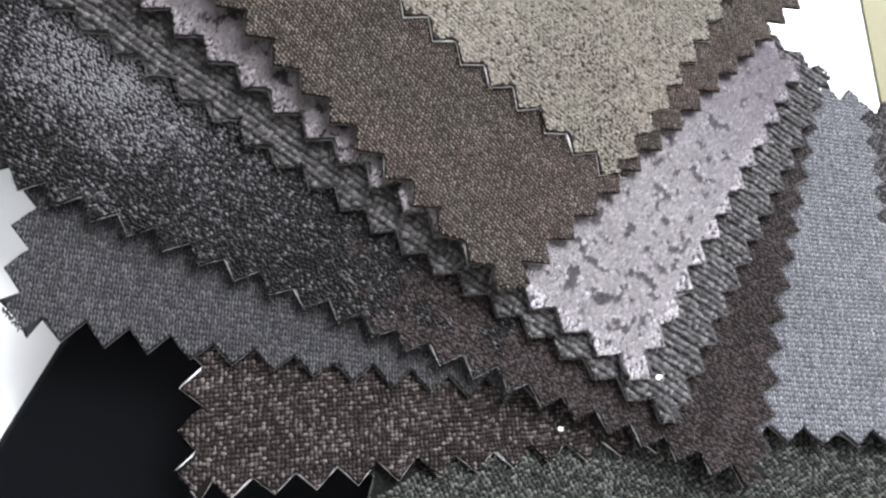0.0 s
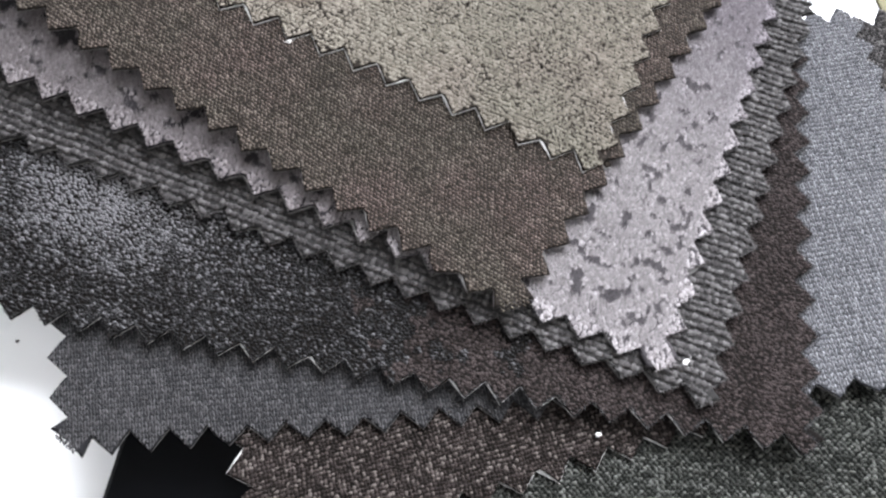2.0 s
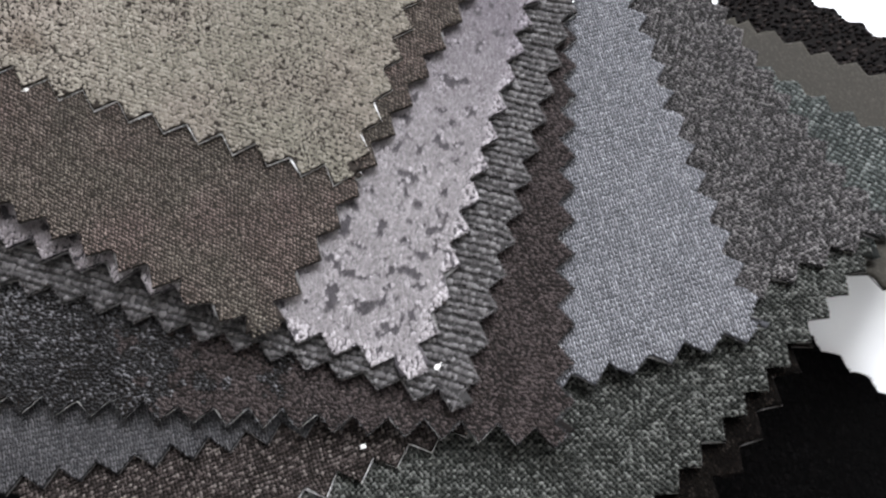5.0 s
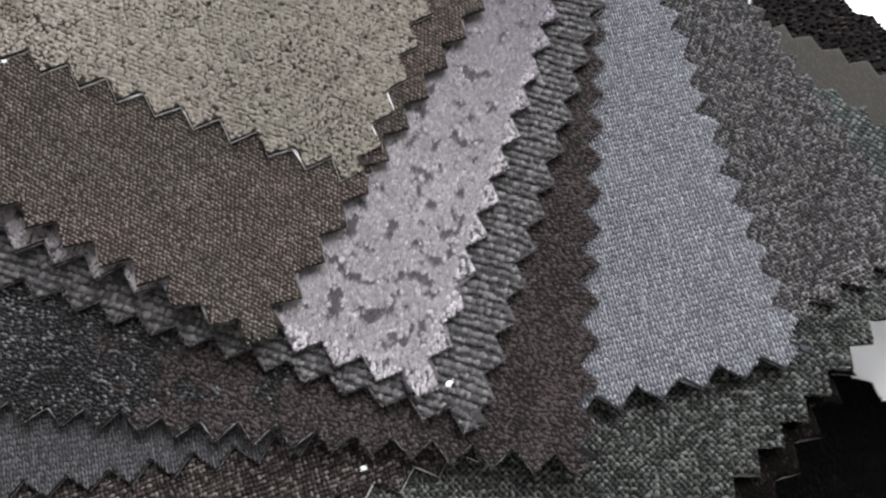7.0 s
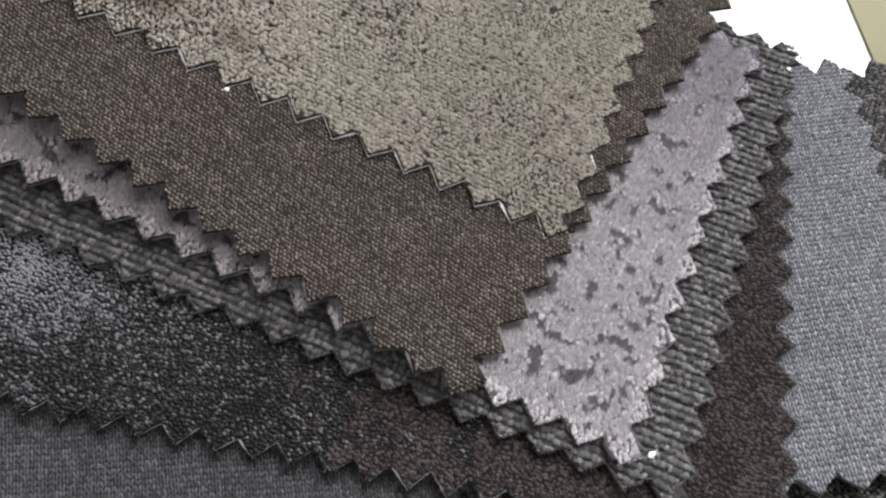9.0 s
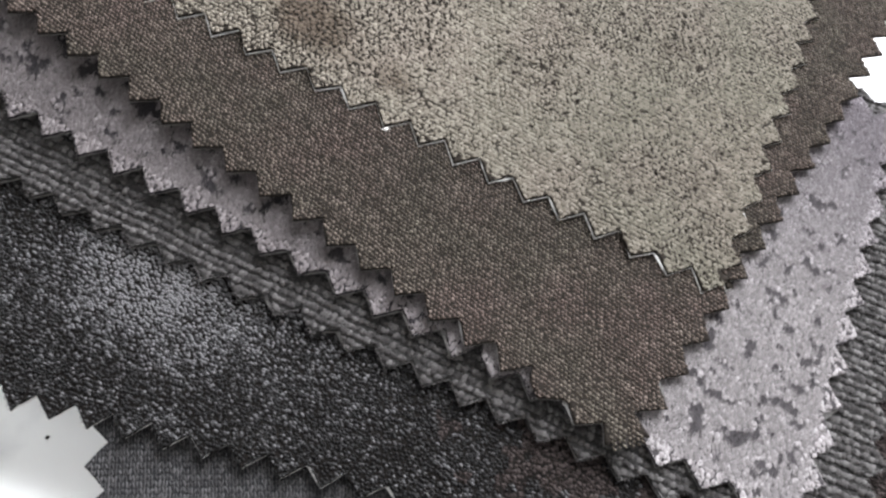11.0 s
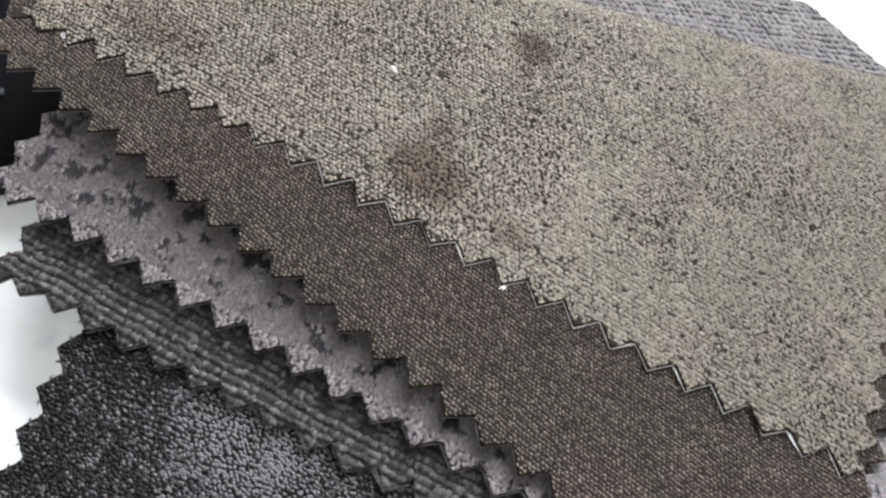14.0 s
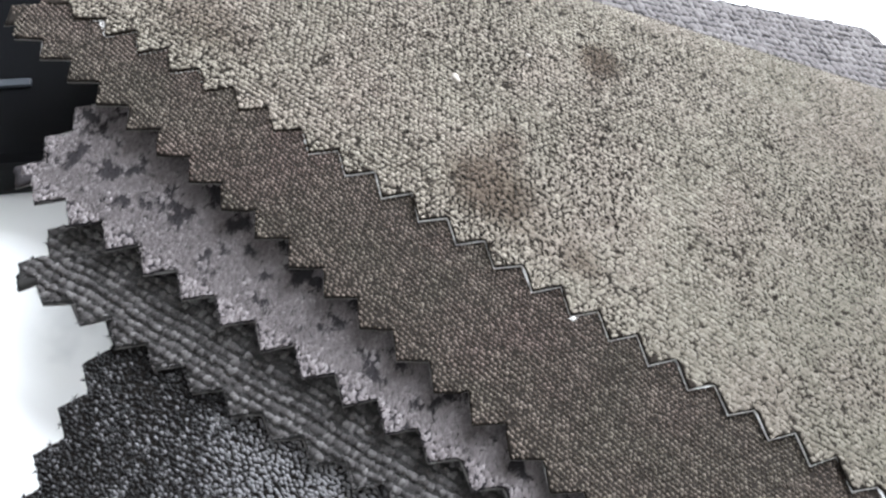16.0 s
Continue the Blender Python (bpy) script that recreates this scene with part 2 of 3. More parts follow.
K_MAT = pile_fabric("dark_brown_velvet", (0.004, 0.003, 0.0026), (0.012, 0.0095, 0.008), (0.04, 0.033, 0.028), 0.5, 0.3, 0.0, spec=0.03, rough=0.95)
L_MAT = yarn("sage_ground", (0.016, 0.018, 0.017), (0.035, 0.039, 0.036), (0.06, 0.066, 0.062), grain=0.5)
L_YARN = yarn("sage_grey_yarn", (0.068, 0.077, 0.072), (0.168, 0.187, 0.175), (0.35, 0.368, 0.35), 1.1, 0.15, 0.12, 0.0, 0.4)
M_MAT = pile_fabric("olive_suede", (0.050, 0.045, 0.035), (0.070, 0.064, 0.051), (0.090, 0.083, 0.068), 0.5, 0.06, 0.0, 0.1)
N_MAT = yarn("boucle_ground", (0.003, 0.0025, 0.002), (0.008, 0.0065, 0.006), (0.02, 0.016, 0.014), grain=0.5)
N_YARN = yarn("black_brown_boucle_yarn", (0.005, 0.004, 0.004), (0.020, 0.015, 0.014), (0.09, 0.072, 0.065), 2.0, 0.2, 0.15, 0.0, 0.4)
P_MAT = pile_fabric("black_plush", (0.0015, 0.0014, 0.0014), (0.004, 0.0036, 0.0036), (0.010, 0.009, 0.009), 0.8, 0.6, 0.0, spec=0.03, rough=0.95)
O_MAT = yarn("mauve_knit_ground", (0.05, 0.047, 0.053), (0.10, 0.095, 0.103), (0.15, 0.142, 0.152), grain=0.5)
O_YARN = yarn("mauve_grey_yarn", (0.29, 0.270, 0.272), (0.36, 0.337, 0.338), (0.45, 0.424, 0.424), 1.0, 0.12, 0.12, 0.0, 0.4)
WHITE_BACK = plain_mat("white_backing", (0.52, 0.52, 0.51), 0.8)
GREY_BACK = plain_mat("grey_backing", (0.09, 0.087, 0.084), 0.9)
DARK_BACK = plain_mat("dark_backing", (0.03, 0.028, 0.027), 0.9)
BLACK = plain_mat("black_satin_case", (0.0016, 0.0018, 0.0024), 0.5, 0.15, 0.05)
SLATE = plain_mat("slate_plastic", (0.030, 0.036, 0.045), 0.4)
LINT = plain_mat("white_lint", (0.75, 0.74, 0.72), 0.9)
OCHRE = plain_mat("pale_olive_card", (0.135, 0.125, 0.062), 0.7)
PAINT = plain_mat("pale_wall_paint", (0.76, 0.76, 0.75), 0.9, 0.03, 0.3, 6.0)
BOARDS = plain_mat("floor_wood", (0.30, 0.21, 0.14), 0.5, 0.2, 0.4, 4.0)
TABLE = table_white()


# ---- helpers ----
def linked(name, verts, faces, materials, parent=None, label="", smooth=True, uvs=None, picks=None):
    me = bpy.data.meshes.new(name)
    verts, faces = np.asarray(verts, dtype=np.float32), np.asarray(faces, dtype=np.int32)
    me.vertices.add(len(verts))
    me.vertices.foreach_set("co", verts.ravel())
    me.loops.add(faces.size)
    me.loops.foreach_set("vertex_index", faces.ravel())
    me.polygons.add(len(faces))
    me.polygons.foreach_set("loop_start", np.arange(0, faces.size, faces.shape[1], dtype=np.int32))
    me.update(calc_edges=True)
    for m in materials:
        me.materials.append(m)
    if uvs is not None:
        layer = me.uv_layers.new(name="UVMap")
        loops = np.empty(len(me.loops), dtype=np.int32)
        me.loops.foreach_get("vertex_index", loops)
        layer.data.foreach_set("uv", np.asarray(uvs, dtype=np.float32)[loops].ravel())
    me.polygons.foreach_set("use_smooth", np.full(len(me.polygons), smooth))
    if picks is not None:
        me.polygons.foreach_set("material_index", np.asarray(picks, dtype=np.int32))
    me.update()
    ob = new(name, me)
    if parent is not None:
        ob.parent = parent
    if label:
        tagged(ob, label)
    return ob


def part(name, bm, material, parent, label=""):
    me = bpy.data.meshes.new(name)
    bm.to_mesh(me)
    bm.free()
    me.materials.append(material)
    ob = new(name, me)
    ob.parent = parent
    if label:
        tagged(ob, label)
    return ob


def box(bm, x0, y0, z0, x1, y1, z1, bevel=0.0, segments=3):
    made = bmesh.ops.create_cube(bm, size=1.0, matrix=Matrix.Translation(((x0 + x1) / 2, (y0 + y1) / 2, (z0 + z1) / 2)) @ Matrix.Diagonal((x1 - x0, y1 - y0, z1 - z0, 1)))
    if bevel:
        edges = list({e for v in made["verts"] for e in v.link_edges})
        bmesh.ops.bevel(bm, geom=edges, offset=bevel, segments=segments, affect="EDGES", profile=0.6)
    return bm


def soft_clip(v, lo, hi, w=10.0):
    v = lo + w * np.logaddexp(0, (v - lo) / w)
    return hi - w * np.logaddexp(0, (hi - v) / w)


def lie(x, y):
    """Height in mm of the draped pile over the plan, before each sheet's own layer."""
    a, b = soft_clip(x, -80, 115) / 50, (soft_clip(y, -20, 130) - 40) / 50
    return -1.016 * a + 0.368 * b - 0.896 * a * a - 1.682 * a * b + 3.721 * b * b + 0.468 * a ** 3 - 1.068 * a * a * b - 0.284 * a * b * b - 2.166 * b ** 3


FOLD_AT, FOLD_WAY = np.array((32.6, 124.0)), math.radians(79.4)


def drape(x, y, layer):
    """The place in mm of a point of a sheet: it lies on the pile and bends down beyond the far fold."""
    nx, ny = math.cos(FOLD_WAY), math.sin(FOLD_WAY)
    d = (x - FOLD_AT[0]) * nx + (y - FOLD_AT[1]) * ny
    r = np.maximum(3.0, 6.0 + layer)
    turn = np.clip(d / r, 0, math.radians(75))
    rest = np.maximum(d - r * math.radians(75), 0)
    ahead = np.where(d > 0, r * np.sin(turn) + rest * math.cos(math.radians(75)), d)
    down = np.where(d > 0, r * (1 - np.cos(turn)) + rest * math.sin(math.radians(75)), 0)
    x2, y2 = x + (ahead - d) * nx, y + (ahead - d) * ny
    return x2, y2, np.maximum(lie(x2, y2) + layer - down, -14.2 + 0.1 * (layer + 8))


def saw(s, pitch, depth, rng, phase):
    """Inset of a pinked edge along s: 0 at the tips, about depth at the notches."""
    n = int(s.max() / pitch) + 3
    jitter = 1 + 0.12 * rng.standard_normal(n)
    q = s / pitch + phase + 1
    return depth * np.abs(2 * (q - np.floor(q)) - 1) * jitter[np.floor(q).astype(int) % n]


def grid_line(length, pitch, first, cells):
    """Stations along an edge, with one on each tip and notch."""
    k = np.arange(-2, 2 * length / pitch + 3)
    marks = first + k * pitch / 2
    marks = np.concatenate(([0.0], marks[(marks > 0.4) & (marks < length - 0.4)], [length]))
    return np.concatenate([np.linspace(p, q, cells, endpoint=False) for p, q in zip(marks, marks[1:])] + [[length]])


def swatch(label, tip, long_deg, short_deg, length, width, layer, material, backing=GREY_BACK, seed=1, cells=3,
           thick=0.7, teeth=(6.3, 3.0, 6.3, 3.0), depth=3.0, relief=None, tilt=(0.0, 0.0), ragged=0.0, lip=0.0, flat=None, rim_mm=0.13, far_shift=0.0, name="fabric_swatch"):
    """A pinked cloth sample. tip: its near corner in mm; the long edge leaves it at long_deg, the short one at short_deg."""
    rng = np.random.default_rng(seed)
    thing = tagged(new(name), label, "fabric swatch", "fanned pile of fabric swatches")
    pn, first_n, pr, first_r = teeth
    u, v = np.meshgrid(grid_line(length, pn, first_n, cells), grid_line(width, pr, first_r, cells), indexing="ij")
    near, far = (saw(u[:, 0], pn, depth, rng, 0.5 - first_n / pn)[:, None] for _ in range(2))
    right, left = (saw(v[0], pr, depth, rng, 0.5 - first_r / pr + shift)[None, :] for shift in (0.0, far_shift))
    span = 2.2 * depth
    rag = ragged * rng.standard_normal(u.shape)
    uu = u + (right + rag) * np.clip(1 - u / span, 0, 1) - (left + rag) * np.clip(1 - (length - u) / span, 0, 1)
    vv = v + (near + rag) * np.clip(1 - v / span, 0, 1) - (far + rag) * np.clip(1 - (width - v) / span, 0, 1)
    a, b = math.radians(long_deg), math.radians(short_deg)

    def place(pu_, pv_, extra):
        x = tip[0] + pu_ * math.cos(a) + pv_ * math.cos(b)
        y = tip[1] + pu_ * math.sin(a) + pv_ * math.sin(b)
        own = layer + tilt[0] * pu_ / length + tilt[1] * pv_ / width
        if flat is None:
            x, y, z = drape(x, y, own)
        else:
            z = np.full_like(x, flat)
        edge = np.minimum(np.minimum(pu_, length - pu_), np.minimum(pv_, width - pv_))
        z = z + extra + lip * np.exp(-np.maximum(edge, 0) / 5.0) + 0.12 * np.sin(pu_ / 9.0 + seed) * np.cos(pv_ / 11.0 + 2 * seed)
        return np.stack((x, y, z), -1) * MM

    top = relief(uu, vv, rng) if relief else np.zeros_like(uu)
    border = np.zeros_like(u)
    border[0], border[-1], border[:, 0], border[:, -1] = 1, 1, 1, 1
    top = top - 0.3 * thick * border
    nodes = place(uu, vv, top)
    under = place(uu, vv, -0.75 * thick)
    n, m = u.shape
    ids = np.arange(n * m).reshape(n, m)
    quads = np.stack((ids[:-1, :-1], ids[:-1, 1:], ids[1:, 1:], ids[1:, :-1]), -1).reshape(-1, 4)
    if (math.cos(a) * math.sin(b) - math.sin(a) * math.cos(b)) > 0:
        quads = quads[:, ::-1]
    ring = np.concatenate((ids[:, 0], ids[-1, 1:], ids[-2::-1, -1], ids[0, -2:0:-1]))
    nxt = np.roll(ring, -1)
    total = n * m
    low = np.arange(total, total + len(ring))
    sides = np.stack((ring, nxt, np.roll(low, -1), low), -1)
    verts = np.concatenate((nodes.reshape(-1, 3), under.reshape(-1, 3)[ring]))
    flat_uv = np.stack((uu, vv), -1).reshape(-1, 2)
    linked("face", verts, np.concatenate((quads, sides)), [material], thing, "", True, np.concatenate((flat_uv, flat_uv[ring])))
    step = cells
    grow = rim_mm
    cu, cv = uu.copy(), vv.copy()
    rim = lambda k: grow * (0.75 + 0.5 * rng.random(k))
    cu[0] -= 0.25 * rim(len(cu[0]))
    cu[-1] += rim(len(cu[0]))
    cv[:, 0] -= rim(len(cv))
    cv[:, -1] += rim(len(cv))
    up = place(cu[::step, ::step], cv[::step, ::step], -0.78 * thick)
    dn = place(cu[::step, ::step], cv[::step, ::step], -thick)
    n2, m2 = up.shape[:2]
    ids2 = np.arange(n2 * m2).reshape(n2, m2)
    q2 = np.stack((ids2[:-1, :-1], ids2[:-1, 1:], ids2[1:, 1:], ids2[1:, :-1]), -1).reshape(-1, 4)
    ring2 = np.concatenate((ids2[:, 0], ids2[-1, 1:], ids2[-2::-1, -1], ids2[0, -2:0:-1]))
    nx2 = np.roll(ring2, -1)
    sides2 = np.stack((ring2, nx2, nx2 + n2 * m2, ring2 + n2 * m2), -1)
    linked("backing", np.concatenate((up.reshape(-1, 3), dn.reshape(-1, 3))),
           np.concatenate((q2, q2[:, ::-1] + n2 * m2, sides2)), [backing], thing, "", False)
    su, sv = u[:, 0], v[0]

    def inside(qu, qv, margin=0.0):
        return ((qv > np.interp(qu, su, near[:, 0]) + margin) & (qv < width - np.interp(qu, su, far[:, 0]) - margin)
                & (length - qu + np.minimum(qv, width - qv) > 1.4 * depth) & (qu > np.interp(qv, sv, right[0]) + margin) & (qu < length - np.interp(qv, sv, left[0]) - margin))

    return thing, place, (length, width, teeth, depth, inside)


def fibres(thing, place, size, material, count, long_mm, seed, edge=False, thin=0.07, lean=0.6, label="", where=None, toward=None):
    """Short loose hairs standing on a swatch, or sticking out of its cut edge."""
    rng = np.random.default_rng(seed)
    length, width, (pn, first_n, pr, first_r), depth, inside = size
    if edge:
        side = rng.integers(0, 4, count)
        s = rng.random(count)
        q = np.where(side < 2, (s * length - first_n) / pn, (s * width - first_r) / pr) + 0.5
        inset = depth * np.abs(2 * (q - np.floor(q)) - 1) + 0.3
        u = np.select([side < 2, side == 2], [s * length, inset], length - inset)
        v = np.select([side == 0, side == 1], [inset, width - inset], s * width)
        out = np.select([side == 0, side == 1, side == 2], [-90, 90, 180], 0)
        way = np.radians(out + rng.normal(0, 45, count))
        rise = rng.normal(0.0, 0.25, count)
        keep = inside(u, v, -0.35)
        u, v, way, rise = u[keep], v[keep], way[keep], rise[keep]
        count = len(u)
    else:
        u, v = depth + rng.random(count) * (length - 2 * depth), depth + rng.random(count) * (width - 2 * depth)
        way = rng.random(count) * 2 * math.pi
        rise = 0.5 + 0.5 * rng.random(count)
        if toward is not None:
            way, rise = np.radians(toward + rng.normal(0, 28, count)), 0.12 + 0.3 * rng.random(count)
        keep = inside(u, v, 0.2)
        if where is not None:
            keep &= where(u, v)
        u, v, way, rise = u[keep], v[keep], way[keep], rise[keep]
        count = len(u)
    size_ = long_mm * (0.5 + rng.random(count))
    du, dv = np.cos(way) * size_ * lean, np.sin(way) * size_ * lean
    a = place(u - np.sin(way) * thin, v + np.cos(way) * thin, 0.0)
    b = place(u + np.sin(way) * thin, v - np.cos(way) * thin, 0.0)
    c = place(u + du, v + dv, rise * size_)
    verts = np.stack((a, b, c), 1).reshape(-1, 3)
    ob = linked("fray" if edge else "nap", verts, np.arange(count * 3).reshape(-1, 3), [material], thing, label, False,
                np.repeat(np.stack((u, v), -1), 3, 0))
    tagged(ob, kind="stuff")
    return ob


def value_noise(u, v, size, seed):
    """Smooth random field from 0 to 1 with features of that size in mm."""
    table = np.random.default_rng(seed).random((64, 64))
    a, b = u / size + 400.0, v / size + 400.0
    i, j = np.floor(a).astype(int), np.floor(b).astype(int)
    fa, fb = a - i, b - j
    fa, fb = fa * fa * (3 - 2 * fa), fb * fb * (3 - 2 * fb)
    q = lambda x, y: table[x % 64, y % 64]
    return (q(i, j) * (1 - fa) + q(i + 1, j) * fa) * (1 - fb) + (q(i, j + 1) * (1 - fa) + q(i + 1, j + 1) * fa) * fb


def stitches(made, name, material, pu, pv, long_mm, wide_mm, high_mm, seed, kind="seed", stagger=0.5, turn=0.0, jitter=0.1,
             wander=0.5, where=None, lift=None, sides=6, lean=0.0, relief=0.0, rough_=0.16, twist=0.2, drop=0.0, swell=None):
    """The raised yarn of a cloth as small domes in rows: seeds, plain weave, the two legs of knit stitches, or leaning tufts."""
    thing, place, (length, width, teeth, depth, inside) = made
    rng = np.random.default_rng(seed)
    i, j = np.meshgrid(np.arange(int(length / pu) + 2), np.arange(int(width / pv) + 2), indexing="ij")
    i, j = i.ravel(), j.ravel()
    u, v = (i + stagger * (j % 2)) * pu, j * pv
    way = np.full(len(u), math.radians(turn))
    if kind == "weave":
        way = way + np.where((i + j) % 2 == 0, 0.0, math.pi / 2)
    if kind == "knit":
        i, j = np.concatenate((i, i)), np.concatenate((j, j))
        u, v = np.concatenate((u - 0.24 * pu, u + 0.24 * pu)), np.concatenate((v, v))
        way = math.pi / 2 + np.repeat((0.24, -0.24), len(way)) + math.radians(turn)
    n = len(u)
    u = u + wander * (value_noise(u, v, 5.0, seed + 1) - 0.5) * 2 + rng.normal(0, jitter, n)
    v = v + wander * (value_noise(u, v, 5.0, seed + 2) - 0.5) * 2 + rng.normal(0, jitter, n)
    way = way + rng.normal(0, twist, n)
    keep = inside(u, v, 0.05)
    if drop:
        keep &= rng.random(n) > drop
    if where is not None:
        keep &= where(u, v)
    u, v, way = u[keep], v[keep], way[keep]
    n = len(u)
    size = 0.5 * (1 + 0.16 * rng.standard_normal((n, 3)).clip(-2, 2)) * (long_mm, wide_mm, 2 * high_mm)
    if lift is not None:
        size[:, 2] *= lift(u, v)
    if swell is not None:
        size[:, :2] *= swell(u, v)[:, None]
    ang = np.arange(sides) * 2 * math.pi / sides
    ring = np.stack((np.cos(ang), np.sin(ang)), -1)
    local = np.concatenate((np.c_[ring, np.full(sides, -0.35)], np.c_[ring * 0.78, np.full(sides, 0.62)], [[0, 0, 1.0]]))
    p = local[None] * size[:, None, :] * (1 + rough_ * rng.standard_normal((n, 2 * sides + 1, 3)).clip(-2, 2))
    p[:, :, 0] += lean * np.maximum(p[:, :, 2], 0) * rng.normal(1.0, 0.5, (n, 1))
    c, s_ = np.cos(way)[:, None], np.sin(way)[:, None]
    qu, qv = u[:, None] + p[..., 0] * c - p[..., 1] * s_, v[:, None] + p[..., 0] * s_ + p[..., 1] * c
    # stitches end at the cut: what would overhang the teeth is drawn back
    over = ~inside(qu, qv, 0.0)
    qu, qv = np.where(over, u[:, None] + 0.2 * (qu - u[:, None]), qu), np.where(over, v[:, None] + 0.2 * (qv - v[:, None]), qv)
    verts = place(qu, qv, p[..., 2] + relief)
    r = np.arange(sides)
    nx = (r + 1) % sides
    tri = np.concatenate((np.c_[r, nx, nx + sides], np.c_[r, nx + sides, r + sides], np.c_[r + sides, nx + sides, np.full(sides, 2 * sides)]))
    faces = (tri[None] + (np.arange(n) * (2 * sides + 1))[:, None, None]).reshape(-1, 3)
    uv = np.stack((np.repeat(u, 2 * sides + 1), np.repeat(v, 2 * sides + 1)), -1)
    ob = linked(name, verts.reshape(-1, 3), faces, [material], thing, "", True, uv)
    tagged(ob, kind="stuff")
    return ob


# ---- the room that closes the place ----
TOP = -0.015
bm = bmesh.new()
box(bm, -1.9, -1.9, -0.78, 1.9, 1.2, -0.74)
part("floor", bm, BOARDS, None)
tagged(bpy.data.objects["floor"], "brown wooden floor under the table", "floor", kind="structure")
bm = bmesh.new()
box(bm, -1.9, -1.9, 1.76, 1.9, 1.2, 1.8)
part("ceiling", bm, PAINT, None)
tagged(bpy.data.objects["ceiling"], "plain pale ceiling", "ceiling", kind="structure")
for nm, x0, y0, x1, y1 in (("wall_south", -1.9, -1.9, 1.9, -1.8), ("wall_west", -1.9, -1.8, -1.8, 1.1), ("wall_east", 1.8, -1.8, 1.9, 1.1)):
    bm = bmesh.new()
    box(bm, x0, y0, -0.74, x1, y1, 1.76)
    tagged(part(nm, bm, PAINT, None), "plain pale painted wall", "wall", kind="structure")
bm = bmesh.new()
for x0, z0, x1, z1 in ((-1.9, -0.74, -0.12, 1.76), (1.52, -0.74, 1.9, 1.76), (-0.12, -0.74, 1.52, 0.40), (-0.12, 1.46, 1.52, 1.76)):
    box(bm, x0, 1.10, z0, x1, 1.20, z1)
tagged(part("wall_north", bm, PAINT, None), "pale painted wall with a window opening", "wall", kind="structure")
desk = tagged(new("table"), "white marbled laminate table under the fabric pile", "table")
bm = bmesh.new()
box(bm, -0.75, -0.5, TOP - 0.028, 0.75, 0.55, TOP, 0.004)
part("tabletop", bm, TABLE, desk)
for x in (-0.7, 0.7):
    for y in (-0.45, 0.5):
        bm = bmesh.new()
        box(bm, x - 0.025, y - 0.025, -0.74, x + 0.025, y + 0.025, TOP - 0.028, 0.003)
        part("leg", bm, PAINT, desk)

# ---- things under and beside the pile ----
case = tagged(new("black_case"), "flat black satin case under the fabric pile", "case")
bm = bmesh.new()
box(bm, 0, -0.085, 0, 0.125, 0.05, 0.0055, 0.0015)
part("shell", bm, BLACK, case)
bm = bmesh.new()
box(bm, 0.0012, -0.0838, 0.0056, 0.1238, 0.0488, 0.0066, 0.0004)
part("lid", bm, BLACK, case)
case.matrix_world = pose(-0.0420, 0.002, TOP, 0, 0, -25)
device = tagged(new("black_device"), "black plastic device with a slate bar on the table", "device")
bm = bmesh.new()
box(bm, -0.09, 0.0, 0, 0.02, 0.10, 0.012, 0.003)
part("shell", bm, BLACK, device)
bm = bmesh.new()
box(bm, -0.0055, 0.0145, 0.0118, 0.0005, 0.016, 0.0126, 0.0002)
part("bar", bm, SLATE, device)
bm = bmesh.new()
box(bm, -0.012, 0.0425, 0.0118, -0.0078, 0.0437, 0.0126, 0.0002)
part("bar", bm, SLATE, device)
device.matrix_world = pose(-0.079, 0.1045, TOP, 0, 0, 5)
bm = bmesh.new()
box(bm, 0.0, -0.02, 0, 0.10, 0.12, 0.0006)
card = part("olive_card", bm, OCHRE, None)
card.matrix_world = pose(0.132, 0.083, TOP, 0, 0, 3)
tagged(card, "pale olive card lying on the white table", "card")

# ---- the pile, from the lowest sheet up ----
made = swatch("mauve-grey ribbed knit swatch lying on the table", (96.3, 146.5), 167.5, 300.0, 150, 60, 0, O_MAT, seed=40, depth=0.25, flat=-13.6, thick=1.2)
stitches(made, "knit", O_YARN, 1.5, 2.3, 3.0, 1.9, 0.12, 140, "seed", 0.5, 62.0, 0.08, 0.3, where=lambda u, v: v < 45)
made = swatch("black plush fabric swatch at the bottom of the pile", (158.5, -59.3), 214.2, 124.2, 95, 56, -9.0, P_MAT, DARK_BACK, 31, ragged=0.15, depth=1.6, flat=-12.8)
fibres(*made, P_MAT, 2500, 0.9, 91, True)
swatch("dark brown velvet swatch low in the pile", (120.5, -12.0), 216.5, 126.5, 100, 50, -4.3, K_MAT, GREY_BACK, 32)
made = swatch("black-brown boucle swatch in the pile", (180.0, 18.0), 214.0, 124.3, 45, 56, -9.0, N_MAT, DARK_BACK, 33, ragged=0.15, depth=1.8)
stitches(made, "nap_surface", N_YARN, 1.1, 1.1, 1.3, 0.9, 0.5, 133, "seed", 0.5, 30.0, 0.3, 0.8)
fibres(*made, N_YARN, 3000, 0.9, 92, True)
swatch("smooth olive suede swatch in the pile", (176.0, 10.5), 222.0, 132.2, 45, 57, -6.5, M_MAT, GREY_BACK, 34, teeth=(5.6, 3.0, 5.58, 1.94), depth=2.2)
made = swatch("sage-grey woven swatch in the pile", (156.5, 9.0), 212.7, 122.7, 27, 46, -4.5, L_MAT, GREY_BACK, 35, teeth=(5.6, 3.0, 5.61, 5.0), depth=2.4)
stitches(made, "weave", L_YARN, 0.95, 0.95, 1.15, 0.8, 0.24, 135, "weave", 0.0, 0.0, 0.05, 0.4)
